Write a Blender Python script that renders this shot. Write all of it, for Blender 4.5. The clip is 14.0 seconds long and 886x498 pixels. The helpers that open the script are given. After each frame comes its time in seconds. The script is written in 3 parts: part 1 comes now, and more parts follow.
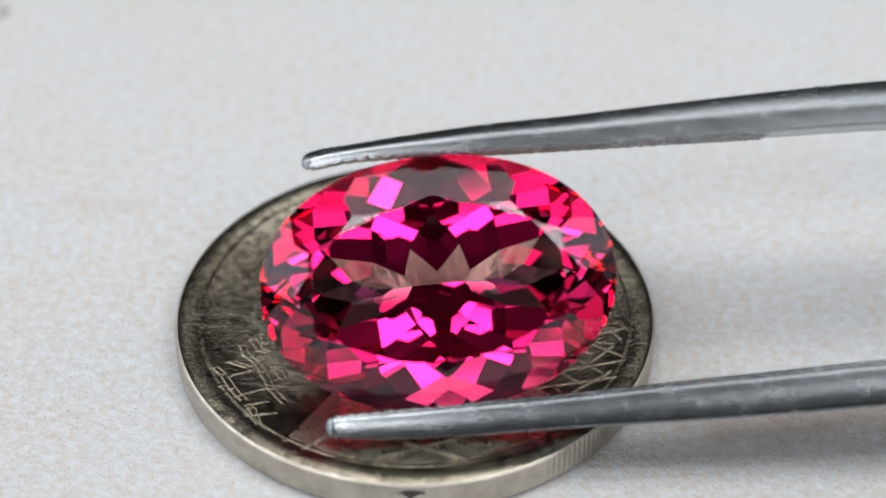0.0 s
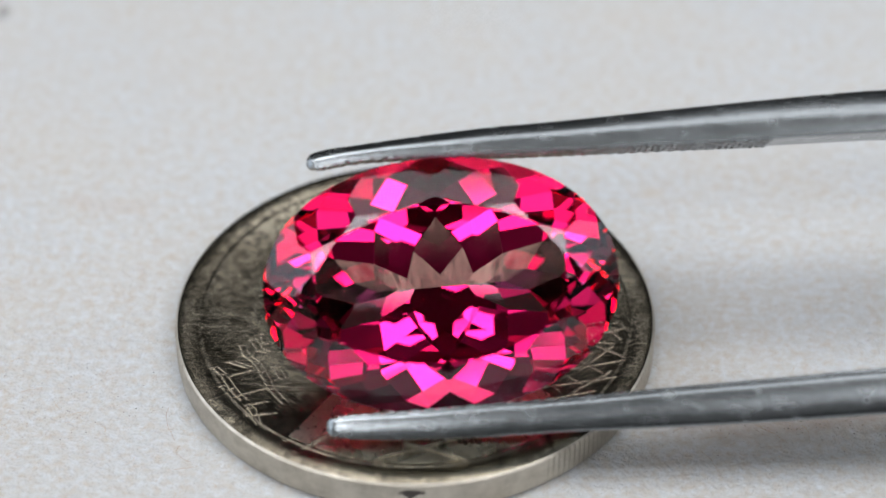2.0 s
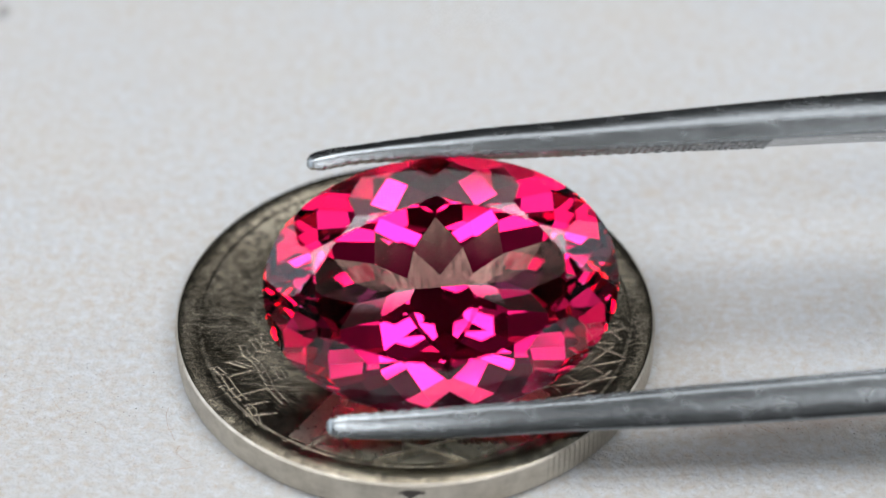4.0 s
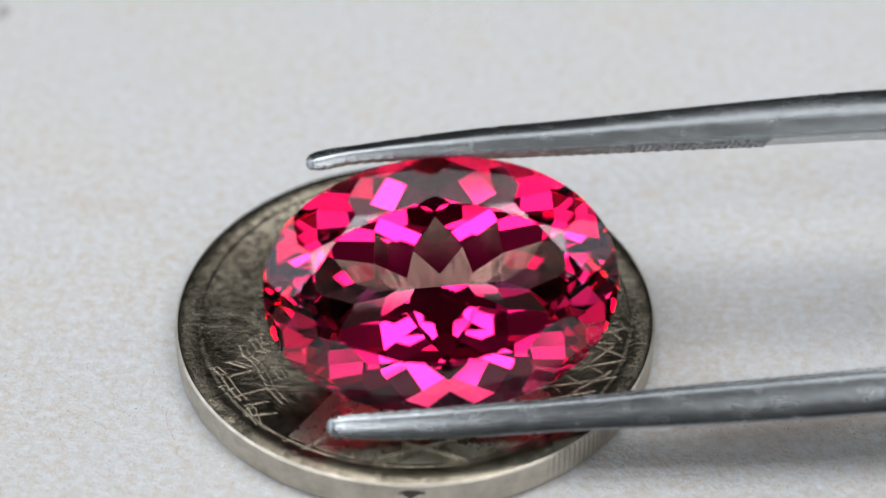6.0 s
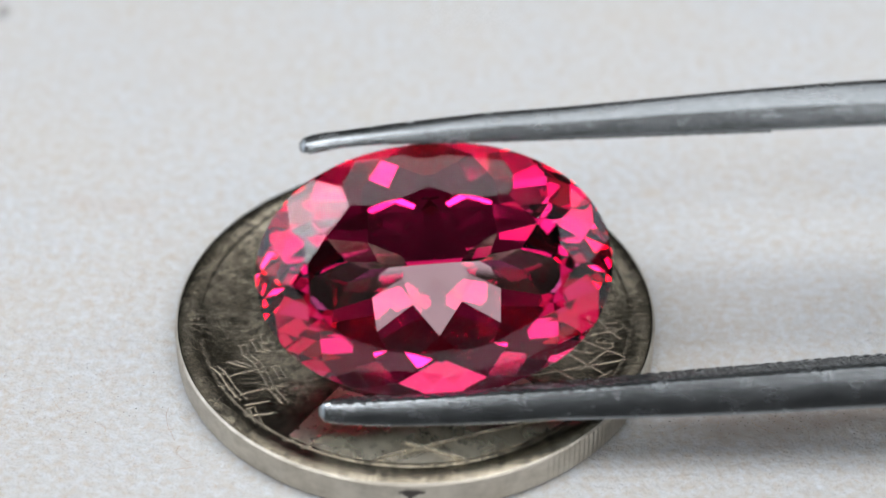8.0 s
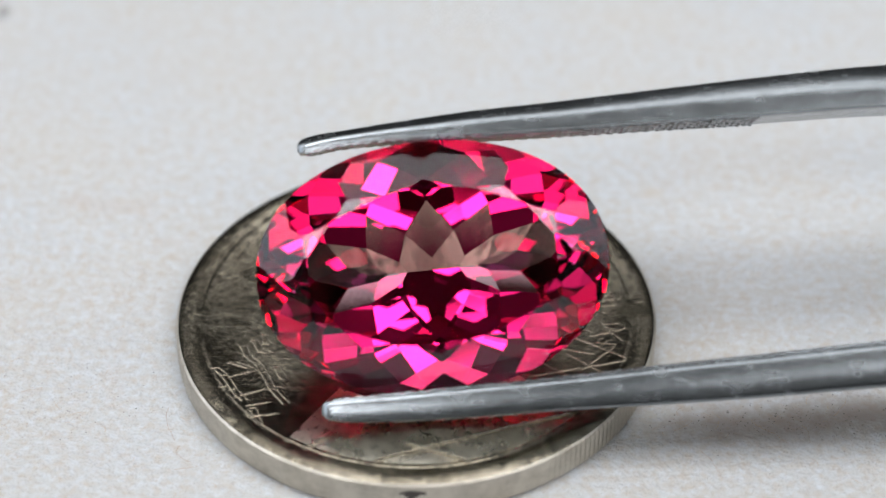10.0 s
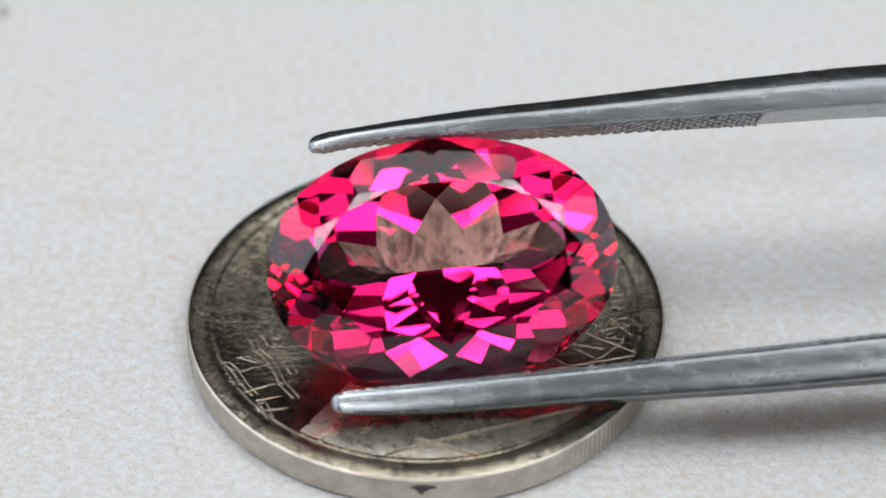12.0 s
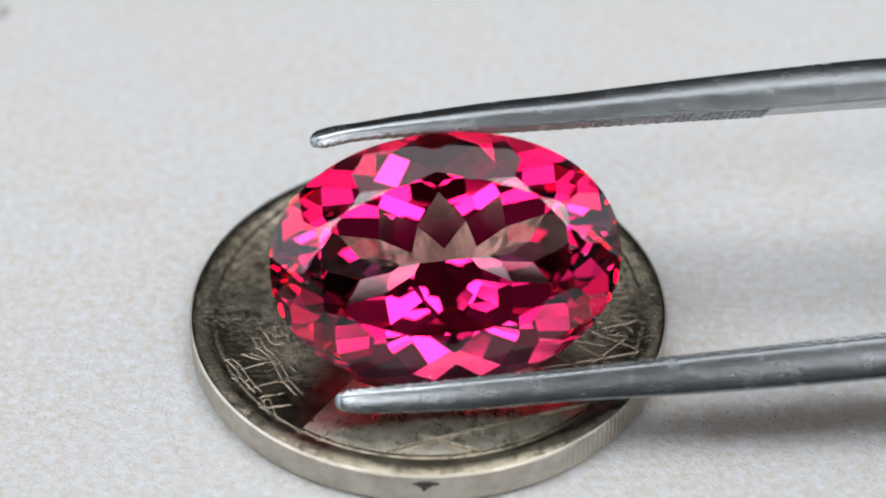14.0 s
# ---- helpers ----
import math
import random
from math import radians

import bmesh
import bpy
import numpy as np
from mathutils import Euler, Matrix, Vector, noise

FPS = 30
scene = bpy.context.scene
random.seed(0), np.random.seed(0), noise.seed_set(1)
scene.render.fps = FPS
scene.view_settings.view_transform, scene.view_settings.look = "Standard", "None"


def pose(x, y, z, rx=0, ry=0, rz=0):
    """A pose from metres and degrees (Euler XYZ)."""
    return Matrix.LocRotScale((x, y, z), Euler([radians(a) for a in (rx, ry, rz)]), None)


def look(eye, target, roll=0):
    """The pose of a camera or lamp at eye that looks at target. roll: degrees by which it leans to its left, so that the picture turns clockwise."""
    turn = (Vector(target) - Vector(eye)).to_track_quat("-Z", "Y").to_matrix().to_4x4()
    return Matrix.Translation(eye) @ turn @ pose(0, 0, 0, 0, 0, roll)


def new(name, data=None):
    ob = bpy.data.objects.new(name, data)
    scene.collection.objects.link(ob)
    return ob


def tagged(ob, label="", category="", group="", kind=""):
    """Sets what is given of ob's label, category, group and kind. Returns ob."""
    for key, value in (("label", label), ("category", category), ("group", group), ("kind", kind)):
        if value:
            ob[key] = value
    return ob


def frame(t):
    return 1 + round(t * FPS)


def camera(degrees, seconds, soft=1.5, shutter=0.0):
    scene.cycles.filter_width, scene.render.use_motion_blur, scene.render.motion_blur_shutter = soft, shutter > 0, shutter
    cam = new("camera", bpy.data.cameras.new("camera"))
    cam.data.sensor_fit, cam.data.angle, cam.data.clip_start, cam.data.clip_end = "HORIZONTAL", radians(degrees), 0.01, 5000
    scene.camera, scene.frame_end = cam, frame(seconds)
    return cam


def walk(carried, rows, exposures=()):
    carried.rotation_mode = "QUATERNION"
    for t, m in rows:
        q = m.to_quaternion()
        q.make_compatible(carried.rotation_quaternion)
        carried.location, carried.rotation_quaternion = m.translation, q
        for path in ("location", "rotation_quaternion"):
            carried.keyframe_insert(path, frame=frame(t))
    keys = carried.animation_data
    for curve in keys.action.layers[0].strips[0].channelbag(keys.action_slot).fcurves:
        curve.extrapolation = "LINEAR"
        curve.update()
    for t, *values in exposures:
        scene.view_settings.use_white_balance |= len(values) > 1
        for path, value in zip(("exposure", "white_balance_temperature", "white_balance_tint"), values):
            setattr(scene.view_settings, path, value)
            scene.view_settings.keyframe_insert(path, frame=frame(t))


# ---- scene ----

MM = 0.001
RAD = math.pi / 180

# ---- camera: on a stand, it never moves ----
cam = camera(22.0, 14.0, soft=1.6)
EYE = Vector((1.340, -85.544, 78.822)) * MM
TILT = 40.4 * RAD
AIM = EYE + Vector((0, math.cos(TILT), -math.sin(TILT))) * 0.115
cam.data.dof.use_dof = True
cam.data.dof.focus_distance = 0.112
cam.data.dof.aperture_fstop = 30
# the film's own exposure drifts a little
walk(cam, [(0, look(EYE, AIM)), (14.0, look(EYE, AIM))],
     exposures=((0, -0.08), (0.5, -0.07), (1.0, -0.1), (1.5, -0.13), (2.0, -0.18), (2.5, -0.15), (3.0, -0.11), (5.5, -0.16), (6.0, -0.16), (6.4, -0.07), (14.0, -0.07)))

# ---- light: a window in the west wall, a large ceiling panel ----
world = bpy.data.worlds.new("world")
scene.world = world
world.use_nodes = True
sky = world.node_tree.nodes.new("ShaderNodeTexSky")
sky.sky_type, sky.sun_disc = "NISHITA", False
sky.sun_elevation, sky.sun_rotation = 50 * RAD, 200 * RAD
world.node_tree.links.new(sky.outputs[0], world.node_tree.nodes["Background"].inputs[0])
world.node_tree.nodes["Background"].inputs[1].default_value = 0.1


def area(name, m, w, h, watts, colour):
    lamp = bpy.data.lights.new(name, "AREA")
    lamp.shape, lamp.size, lamp.size_y, lamp.energy, lamp.color = "RECTANGLE", w, h, watts, colour
    ob = new(name, lamp)
    ob.matrix_world = m
    return ob


area("window_daylight", look((-1.95, 0.2, 0.95), (0, 0.1, 0.5)), 2.4, 1.5, 21, (0.93, 0.97, 1.0))
area("window_daylight", look((1.95, 0.1, 0.95), (0, 0.1, 0.5)), 1.6, 1.2, 9, (0.93, 0.97, 1.0))
# ceiling panels: middle of each, size along x and y, watts
PANELS = ((-0.98, -0.3, 1.3, 0.8, 25), (0.98, -0.3, 1.3, 0.8, 25), (-1.0, -1.6, 1.2, 0.5, 15), (1.0, -1.6, 1.2, 0.5, 15), (0.0, 0.68, 1.2, 1.34, 10))
for px, py, wx, wy, watts in PANELS:
    area("ceiling_panel_light", look((px, py, 1.78), (px, py + 0.01, 0)), wx, wy, watts, (0.98, 0.99, 1.0))


# ---- materials ----
class Mat:
    """A node material with short link helpers."""

    def __init__(self, name, rough=0.5, metal=0.0):
        self.m = bpy.data.materials.new(name)
        self.m.use_nodes = True
        self.t = self.m.node_tree
        self.b = self.t.nodes["Principled BSDF"]
        self.b.inputs["Roughness"].default_value = rough
        self.b.inputs["Metallic"].default_value = metal
        self.co = self.node("ShaderNodeTexCoord").outputs["Object"]

    def node(self, kind, **values):
        n = self.t.nodes.new(kind)
        for k, v in values.items():
            n.inputs[k.replace("_", " ")].default_value = v
        return n

    def link(self, a, b):
        self.t.links.new(a, b)

    def noise(self, scale, detail=4.0, rough=0.55, stretch=None, distort=0.0):
        n = self.node("ShaderNodeTexNoise", Scale=scale, Detail=detail, Roughness=rough, Distortion=distort)
        if stretch:
            mp = self.node("ShaderNodeMapping", Scale=stretch)
            self.link(self.co, mp.inputs[0])
            self.link(mp.outputs[0], n.inputs["Vector"])
        else:
            self.link(self.co, n.inputs["Vector"])
        return n.outputs[0]

    def ramp(self, fac, *stops):
        r = self.node("ShaderNodeValToRGB")
        e = r.color_ramp.elements
        while len(e) < len(stops):
            e.new(0.5)
        for el, (p, c) in zip(e, stops):
            el.position = p
            el.color = (c, c, c, 1) if isinstance(c, (int, float)) else (*c, 1)
        self.link(fac, r.inputs[0])
        return r.outputs[0]

    def mix(self, fac, a, b, how="MIX"):
        n = self.t.nodes.new("ShaderNodeMix")
        n.data_type, n.blend_type = "RGBA", how
        for s, v in ((n.inputs[0], fac), (n.inputs[6], a), (n.inputs[7], b)):
            if isinstance(v, (int, float)):
                s.default_value = v
            elif isinstance(v, tuple):
                s.default_value = (*v, 1)
            else:
                self.link(v, s)
        return n.outputs[2]

    def bump(self, height, strength, distance, before=None):
        n = self.node("ShaderNodeBump", Strength=strength, Distance=distance)
        self.link(height, n.inputs["Height"])
        if before:
            self.link(before, n.inputs["Normal"])
        return n.outputs[0]

    def colour(self, v):
        if isinstance(v, tuple):
            self.b.inputs["Base Color"].default_value = (*v, 1)
        else:
            self.link(v, self.b.inputs["Base Color"])
        return self

    def put(self, socket, v):
        self.link(v, self.b.inputs[socket])
        return self


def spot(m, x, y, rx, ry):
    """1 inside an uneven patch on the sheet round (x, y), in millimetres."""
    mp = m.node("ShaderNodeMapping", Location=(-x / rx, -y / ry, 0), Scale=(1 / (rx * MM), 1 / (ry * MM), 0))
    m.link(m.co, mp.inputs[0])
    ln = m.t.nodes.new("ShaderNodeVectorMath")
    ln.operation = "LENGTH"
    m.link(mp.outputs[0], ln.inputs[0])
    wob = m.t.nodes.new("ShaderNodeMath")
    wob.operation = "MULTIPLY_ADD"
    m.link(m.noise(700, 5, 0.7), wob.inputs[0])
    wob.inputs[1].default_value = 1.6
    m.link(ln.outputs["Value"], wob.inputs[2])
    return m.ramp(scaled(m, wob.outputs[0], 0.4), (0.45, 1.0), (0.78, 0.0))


def scaled(m, v, k):
    n = m.t.nodes.new("ShaderNodeMath")
    n.operation = "MULTIPLY"
    m.link(v, n.inputs[0])
    n.inputs[1].default_value = k
    return n.outputs[0]


def paper_material():
    m = Mat("card_paper", 0.85)
    c = m.mix(m.ramp(m.noise(110, 3), (0.35, 0.0), (0.7, 1.0)), (0.495, 0.512, 0.53), (0.51, 0.497, 0.475))
    c = m.mix(m.ramp(m.noise(1500, 5, 0.65), (0.44, 0.0), (0.72, 0.85)), c, (0.47, 0.405, 0.34))
    c = m.mix(m.ramp(m.noise(1900, 5, 0.65, (1, 1.1, 1)), (0.44, 0.0), (0.70, 0.85)), c, (0.58, 0.615, 0.66))
    c = m.mix(m.ramp(m.noise(4200, 4, 0.65), (0.52, 0.0), (0.74, 0.45)), c, (0.44, 0.40, 0.38))
    c = m.mix(m.ramp(m.noise(5200, 2), (0.72, 0.0), (0.78, 0.8)), c, (0.25, 0.20, 0.16))
    for x, y, rx, ry, k, tint in ((-25.4, 29.2, 0.5, 1.0, 0.75, (0.22, 0.21, 0.21)), (-16.2, 10.6, 2.6, 0.9, 0.22, (0.45, 0.36, 0.30)),
                                  (-18.6, 11.2, 1.0, 0.8, 0.25, (0.45, 0.36, 0.30)), (12.9, 11.9, 0.8, 0.8, 0.3, (0.50, 0.40, 0.28)),
                                  (-3.0, 19.8, 2.2, 1.6, 0.16, (0.52, 0.45, 0.33)), (-5.6, 22.3, 0.8, 1.2, 0.2, (0.52, 0.47, 0.35)),
                                  # lower arm's cast shadow, mixed with brown dirt, put into the card's colour
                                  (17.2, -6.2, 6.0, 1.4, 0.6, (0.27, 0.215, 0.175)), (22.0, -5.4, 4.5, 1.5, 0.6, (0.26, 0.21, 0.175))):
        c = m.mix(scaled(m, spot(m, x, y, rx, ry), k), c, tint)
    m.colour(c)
    n1 = m.bump(m.noise(2600, 5, 0.65), 0.9, 0.00025)
    n2 = m.bump(m.noise(1300, 4, 0.6, (1, 1.15, 1)), 0.5, 0.0003, n1)
    m.put("Normal", n2)
    return m.m


def coin_material():
    m = Mat("worn_nickel", 0.3, 1.0)
    grime = m.ramp(m.noise(420, 6, 0.7), (0.42, 0.0), (0.68, 1.0))
    c = m.mix(grime, (0.43, 0.385, 0.305), (0.22, 0.19, 0.14))
    c = m.mix(m.ramp(m.noise(2400, 4), (0.5, 0.0), (0.66, 0.9)), c, (0.13, 0.115, 0.09))
    m.colour(c)
    m.put("Roughness", m.ramp(m.noise(900, 5, 0.7), (0.3, 0.10), (0.75, 0.28)))
    n1 = m.bump(m.noise(5200, 4, 0.7), 0.5, 0.00005)
    n2 = m.bump(m.ramp(m.noise(2200, 3, 0.6, (1, 0.08, 1), 0.6), (0.58, 0.0), (0.66, 1.0)), 0.12, 0.00004, n1)
    n3 = m.bump(m.ramp(m.noise(2000, 3, 0.6, (0.08, 1, 1), 0.6), (0.6, 0.0), (0.68, 1.0)), 0.12, 0.00004, n2)
    m.put("Normal", m.bump(m.noise(600, 5, 0.6), 0.13, 0.0001, n3))
    return m.m


def worn_material():
    """The rubbed planes of the relief: paler and matter than the field."""
    m = Mat("worn_matt_nickel", 0.4, 1.0)
    c = m.mix(m.ramp(m.noise(500, 6, 0.7), (0.4, 0.0), (0.68, 1.0)), (0.68, 0.64, 0.55), (0.42, 0.385, 0.315))
    m.colour(m.mix(m.ramp(m.noise(2600, 4), (0.55, 0.0), (0.74, 0.7)), c, (0.22, 0.20, 0.165)))
    m.put("Roughness", m.ramp(m.noise(900, 5, 0.7), (0.3, 0.22), (0.75, 0.36)))
    m.put("Normal", m.bump(m.noise(4200, 4, 0.7), 0.35, 0.00006))
    return m.m


def edge_material():
    m = Mat("coin_edge_nickel", 0.42, 1.0)
    c = m.mix(m.ramp(m.noise(700, 5, 0.7), (0.4, 0.0), (0.7, 1.0)), (0.56, 0.52, 0.45), (0.38, 0.345, 0.29))
    m.colour(c)
    m.put("Normal", m.bump(m.noise(4200, 4, 0.7), 0.25, 0.00006))
    return m.m


def steel_material():
    m = Mat("brushed_steel", 0.2, 1.0)
    c = m.mix(m.ramp(m.noise(300, 4), (0.35, 0.0), (0.7, 1.0)), (0.315, 0.338, 0.358), (0.26, 0.28, 0.297))
    c = m.mix(m.ramp(m.noise(2600, 3), (0.62, 0.0), (0.74, 0.7)), c, (0.24, 0.23, 0.22))
    c = m.mix(m.ramp(m.noise(2600, 5, 0.7, (0.5, 1, 1)), (0.48, 0.0), (0.72, 0.5)), c, (0.20, 0.21, 0.22))
    m.colour(c)
    m.put("Roughness", m.ramp(m.noise(1500, 4, 0.6, (0.4, 1, 1)), (0.3, 0.21), (0.7, 0.29)))
    m.put("Normal", m.bump(m.noise(3800, 4, 0.65, (0.4, 1, 1)), 0.17, 0.00004))
    return m.m


GEM_IOR = 1.62


def gem_material():
    """The clear stone: crown and girdle."""
    m = Mat("clear_topaz", 0.0)
    g = m.node("ShaderNodeBsdfGlass", Color=(0.99, 0.93, 0.95, 1), Roughness=0.0, IOR=GEM_IOR)
    m.t.nodes.remove(m.b)
    m.link(g.outputs[0], m.t.nodes["Material Output"].inputs[0])
    return m.m


def coated_material(name, reflected, passed):
    """The pavilion with its thin coating, which colours what it reflects."""
    m = Mat(name, 0.0)
    clear = m.node("ShaderNodeBsdfRefraction", Color=(*passed, 1), Roughness=0.0, IOR=GEM_IOR)
    gloss = m.node("ShaderNodeBsdfGlossy", Color=(*reflected, 1), Roughness=0.03)
    fresnel = m.node("ShaderNodeFresnel", IOR=GEM_IOR)
    mix = m.node("ShaderNodeMixShader")
    m.t.nodes.remove(m.b)
    m.link(fresnel.outputs[0], mix.inputs[0])
    m.link(clear.outputs[0], mix.inputs[1])
    m.link(gloss.outputs[0], mix.inputs[2])
    m.link(mix.outputs[0], m.t.nodes["Material Output"].inputs[0])
    return m.m


def plain(name, colour, rough=0.6, metal=0.0, scale=30.0, depth=0.25):
    m = Mat(name, rough, metal)
    dark = tuple(v * (1 - depth) for v in colour)
    m.colour(m.mix(m.ramp(m.noise(scale, 5), (0.35, 0.0), (0.7, 1.0)), colour, dark))
    m.put("Normal", m.bump(m.noise(scale * 8, 3), 0.15, 0.02 / scale))
    return m.m


PAPER, COIN, WORN, EDGE, STEEL, GEM = paper_material(), coin_material(), worn_material(), edge_material(), steel_material(), gem_material()
# the steep pavilion facets towards the girdle get the red coating, the flatter ones pink
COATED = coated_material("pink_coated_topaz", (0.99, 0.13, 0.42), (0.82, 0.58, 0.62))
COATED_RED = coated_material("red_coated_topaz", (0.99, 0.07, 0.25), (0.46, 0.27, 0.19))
WALL = plain("wall_paint", (0.07, 0.07, 0.07), 0.8, scale=4, depth=0.1)
NORTH_WALL = plain("grey_wall_paint", (0.04, 0.04, 0.041), 0.8, scale=4, depth=0.15)
DARK_WALL = plain("dark_wall_paint", (0.012, 0.012, 0.0125), 0.8, scale=4, depth=0.2)
CEILING = plain("ceiling_paint", (0.045, 0.045, 0.045), 0.9, scale=4, depth=0.06)
FLOOR = plain("floor_boards", (0.12, 0.08, 0.055), 0.5, scale=6, depth=0.4)
DESK = plain("desk_wood", (0.26, 0.17, 0.10), 0.45, scale=20, depth=0.4)
WHITE = plain("white_frame_paint", (0.78, 0.78, 0.77), 0.5, scale=20, depth=0.06)
FIBRE = plain("brown_fibre", (0.42, 0.29, 0.18), 0.8, scale=900, depth=0.3)
TAN = plain("tan_fibre", (0.50, 0.37, 0.24), 0.8, scale=900, depth=0.3)
SPECK = plain("dark_grit", (0.06, 0.05, 0.045), 0.8, scale=900, depth=0.4)


# ---- mesh helpers ----
def mesh_of(bm, name, material, smooth=False):
    me = bpy.data.meshes.new(name)
    bmesh.ops.recalc_face_normals(bm, faces=bm.faces)
    for f in bm.faces:
        f.smooth = smooth
    bm.to_mesh(me)
    bm.free()
    me.materials.append(material)
    return me


def part(name, bm, material, parent, label="", smooth=False):
    ob = new(name, mesh_of(bm, name, material, smooth))
    ob.parent = parent
    if label:
        ob["label"] = label
    return ob


def slab(bm, x0, x1, y0, y1, z0, z1, bevel=0.0):
    r = bmesh.ops.create_cube(bm, size=1.0)
    bmesh.ops.scale(bm, vec=(x1 - x0, y1 - y0, z1 - z0), verts=r["verts"])
    bmesh.ops.translate(bm, vec=((x0 + x1) / 2, (y0 + y1) / 2, (z0 + z1) / 2), verts=r["verts"])
    if bevel:
        edges = list({e for v in r["verts"] for e in v.link_edges})
        bmesh.ops.bevel(bm, geom=edges, offset=bevel, segments=2, affect="EDGES")
    return bm


def structure(name, boxes, material, label, category):
    bm = bmesh.new()
    for b in boxes:
        slab(bm, *b)
    return tagged(new(name, mesh_of(bm, name, material)), label, category, kind="structure")


# ---- the room round the desk ----
structure("floor", [(-2.1, 2.1, -2.1, 2.1, -0.85, -0.75)], FLOOR, "brown wooden floor under the desk", "floor")
structure("ceiling", [(-2.1, 2.1, -2.1, 2.1, 1.9, 2.0)], CEILING, "grey painted ceiling over the desk", "ceiling")
structure("wall_north", [(-2.1, 2.1, 2.0, 2.1, -0.75, 1.9)], NORTH_WALL, "dark grey painted wall behind the desk", "wall")
structure("wall_south", [(-2.1, 2.1, -2.1, -2.0, -0.75, 1.9)], DARK_WALL, "dark charcoal painted wall behind the camera", "wall")


def window_wall(name, number, x0, x1, y0, y1, z0, z1):
    """A side wall with a framed opening."""
    structure(name, [(x0, x1, -2.0, y0, -0.75, 1.9), (x0, x1, y1, 2.0, -0.75, 1.9), (x0, x1, y0, y1, -0.75, z0), (x0, x1, y0, y1, z1, 1.9)],
              WALL, "grey painted wall with a window", "wall")
    top = tagged(new("window_%d" % number), "white framed window with daylight behind", "window", kind="structure")
    xa, xb = x0 + 0.02, x1 - 0.02
    for a, b in ((y0, y0 + 0.06), (y1 - 0.06, y1)):
        part("window_frame", slab(bmesh.new(), xa, xb, a, b, z0, z1), WHITE, top)
    for a, b in ((z0, z0 + 0.06), (z1 - 0.06, z1)):
        part("window_frame", slab(bmesh.new(), xa, xb, y0 + 0.06, y1 - 0.06, a, b), WHITE, top)


window_wall("wall_west", 1, -2.1, -2.0, -1.05, 1.45, 0.15, 1.75)
window_wall("wall_east", 2, 2.0, 2.1, -0.75, 0.95, 0.3, 1.6)


def ceiling_light(px, py, wx, wy):
    top = tagged(new("ceiling_light"), "flat ceiling light panel in a white frame", "lamp", "ceiling light panels")
    top.location = (px, py, 1.9)
    x, y, f = wx / 2 + 0.01, wy / 2 + 0.01, 0.05
    for b in ((-x - f, x + f, -y - f, -y), (-x - f, x + f, y, y + f), (-x - f, -x, -y, y), (x, x + f, -y, y)):
        part("frame", slab(bmesh.new(), b[0], b[1], b[2], b[3], -0.1, 0), WHITE, top)


def desk():
    top = tagged(new("desk"), "brown wooden desk under a sheet of card", "desk")
    top.location = (0, 0.1, -0.75)
    part("desktop", slab(bmesh.new(), -0.7, 0.7, -0.4, 0.4, 0.72, 0.7497, 0.002), DESK, top)
    for x in (-0.66, 0.66):
        for y in (-0.36, 0.36):
            part("leg", slab(bmesh.new(), x - 0.03, x + 0.03, y - 0.03, y + 0.03, 0, 0.72), DESK, top)


for px, py, wx, wy, watts in PANELS:
    ceiling_light(px, py, wx, wy)
desk()


def sheet():
    bm = bmesh.new()
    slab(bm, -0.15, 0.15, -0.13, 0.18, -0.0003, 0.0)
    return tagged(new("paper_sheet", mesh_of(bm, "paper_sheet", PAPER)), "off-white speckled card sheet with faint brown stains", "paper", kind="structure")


sheet()


# ---- the coin ----
def lathe(bm, profile, steps, reeds=None):
    """Turns (radius, height) rows into rings of faces; millimetres."""
    rings = []
    for r, z in profile:
        ring = []
        for i in range(steps):
            a = 2 * math.pi * i / steps
            q = r - (0.035 if reeds and i % 2 and r > 11.95 and reeds(a) else 0)
            ring.append(bm.verts.new((q * MM * math.cos(a), q * MM * math.sin(a), z * MM)))
        rings.append(ring)
    for lo, hi in zip(rings, rings[1:]):
        for i in range(steps):
            bm.faces.new((lo[i], lo[(i + 1) % steps], hi[(i + 1) % steps], hi[i]))
    return rings


def reeded(a):
    """The edge is milled in stretches, plain between them."""
    d = math.degrees(a) % 360
    return 302 < d < 345 or 62 < d < 105 or 182 < d < 200


FIELD = 1.80   # height of the coin's flat field, mm


def ridge_mesh():
    """A raised stroke of unit length, width and height, with a rounded back and blunt ends."""
    bm = bmesh.new()
    rows = []
    for x, k in ((-0.5, 0.0), (-0.46, 0.75), (-0.36, 1.0), (0.36, 1.0), (0.46, 0.75), (0.5, 0.0)):
        ring = []
        for y, z in ((-0.5, -0.3), (-0.36, 0.45), (-0.17, 0.92), (0.0, 1.0), (0.17, 0.92), (0.36, 0.45), (0.5, -0.3)):
            ring.append(bm.verts.new((x, y * (0.7 + 0.3 * k), z * k if z > 0 else z)))
        rows.append(ring)
    for r, q in zip(rows, rows[1:]):
        for i in range(6):
            bm.faces.new((r[i], q[i], q[i + 1], r[i + 1]))
    return mesh_of(bm, "relief_stroke", COIN, True)


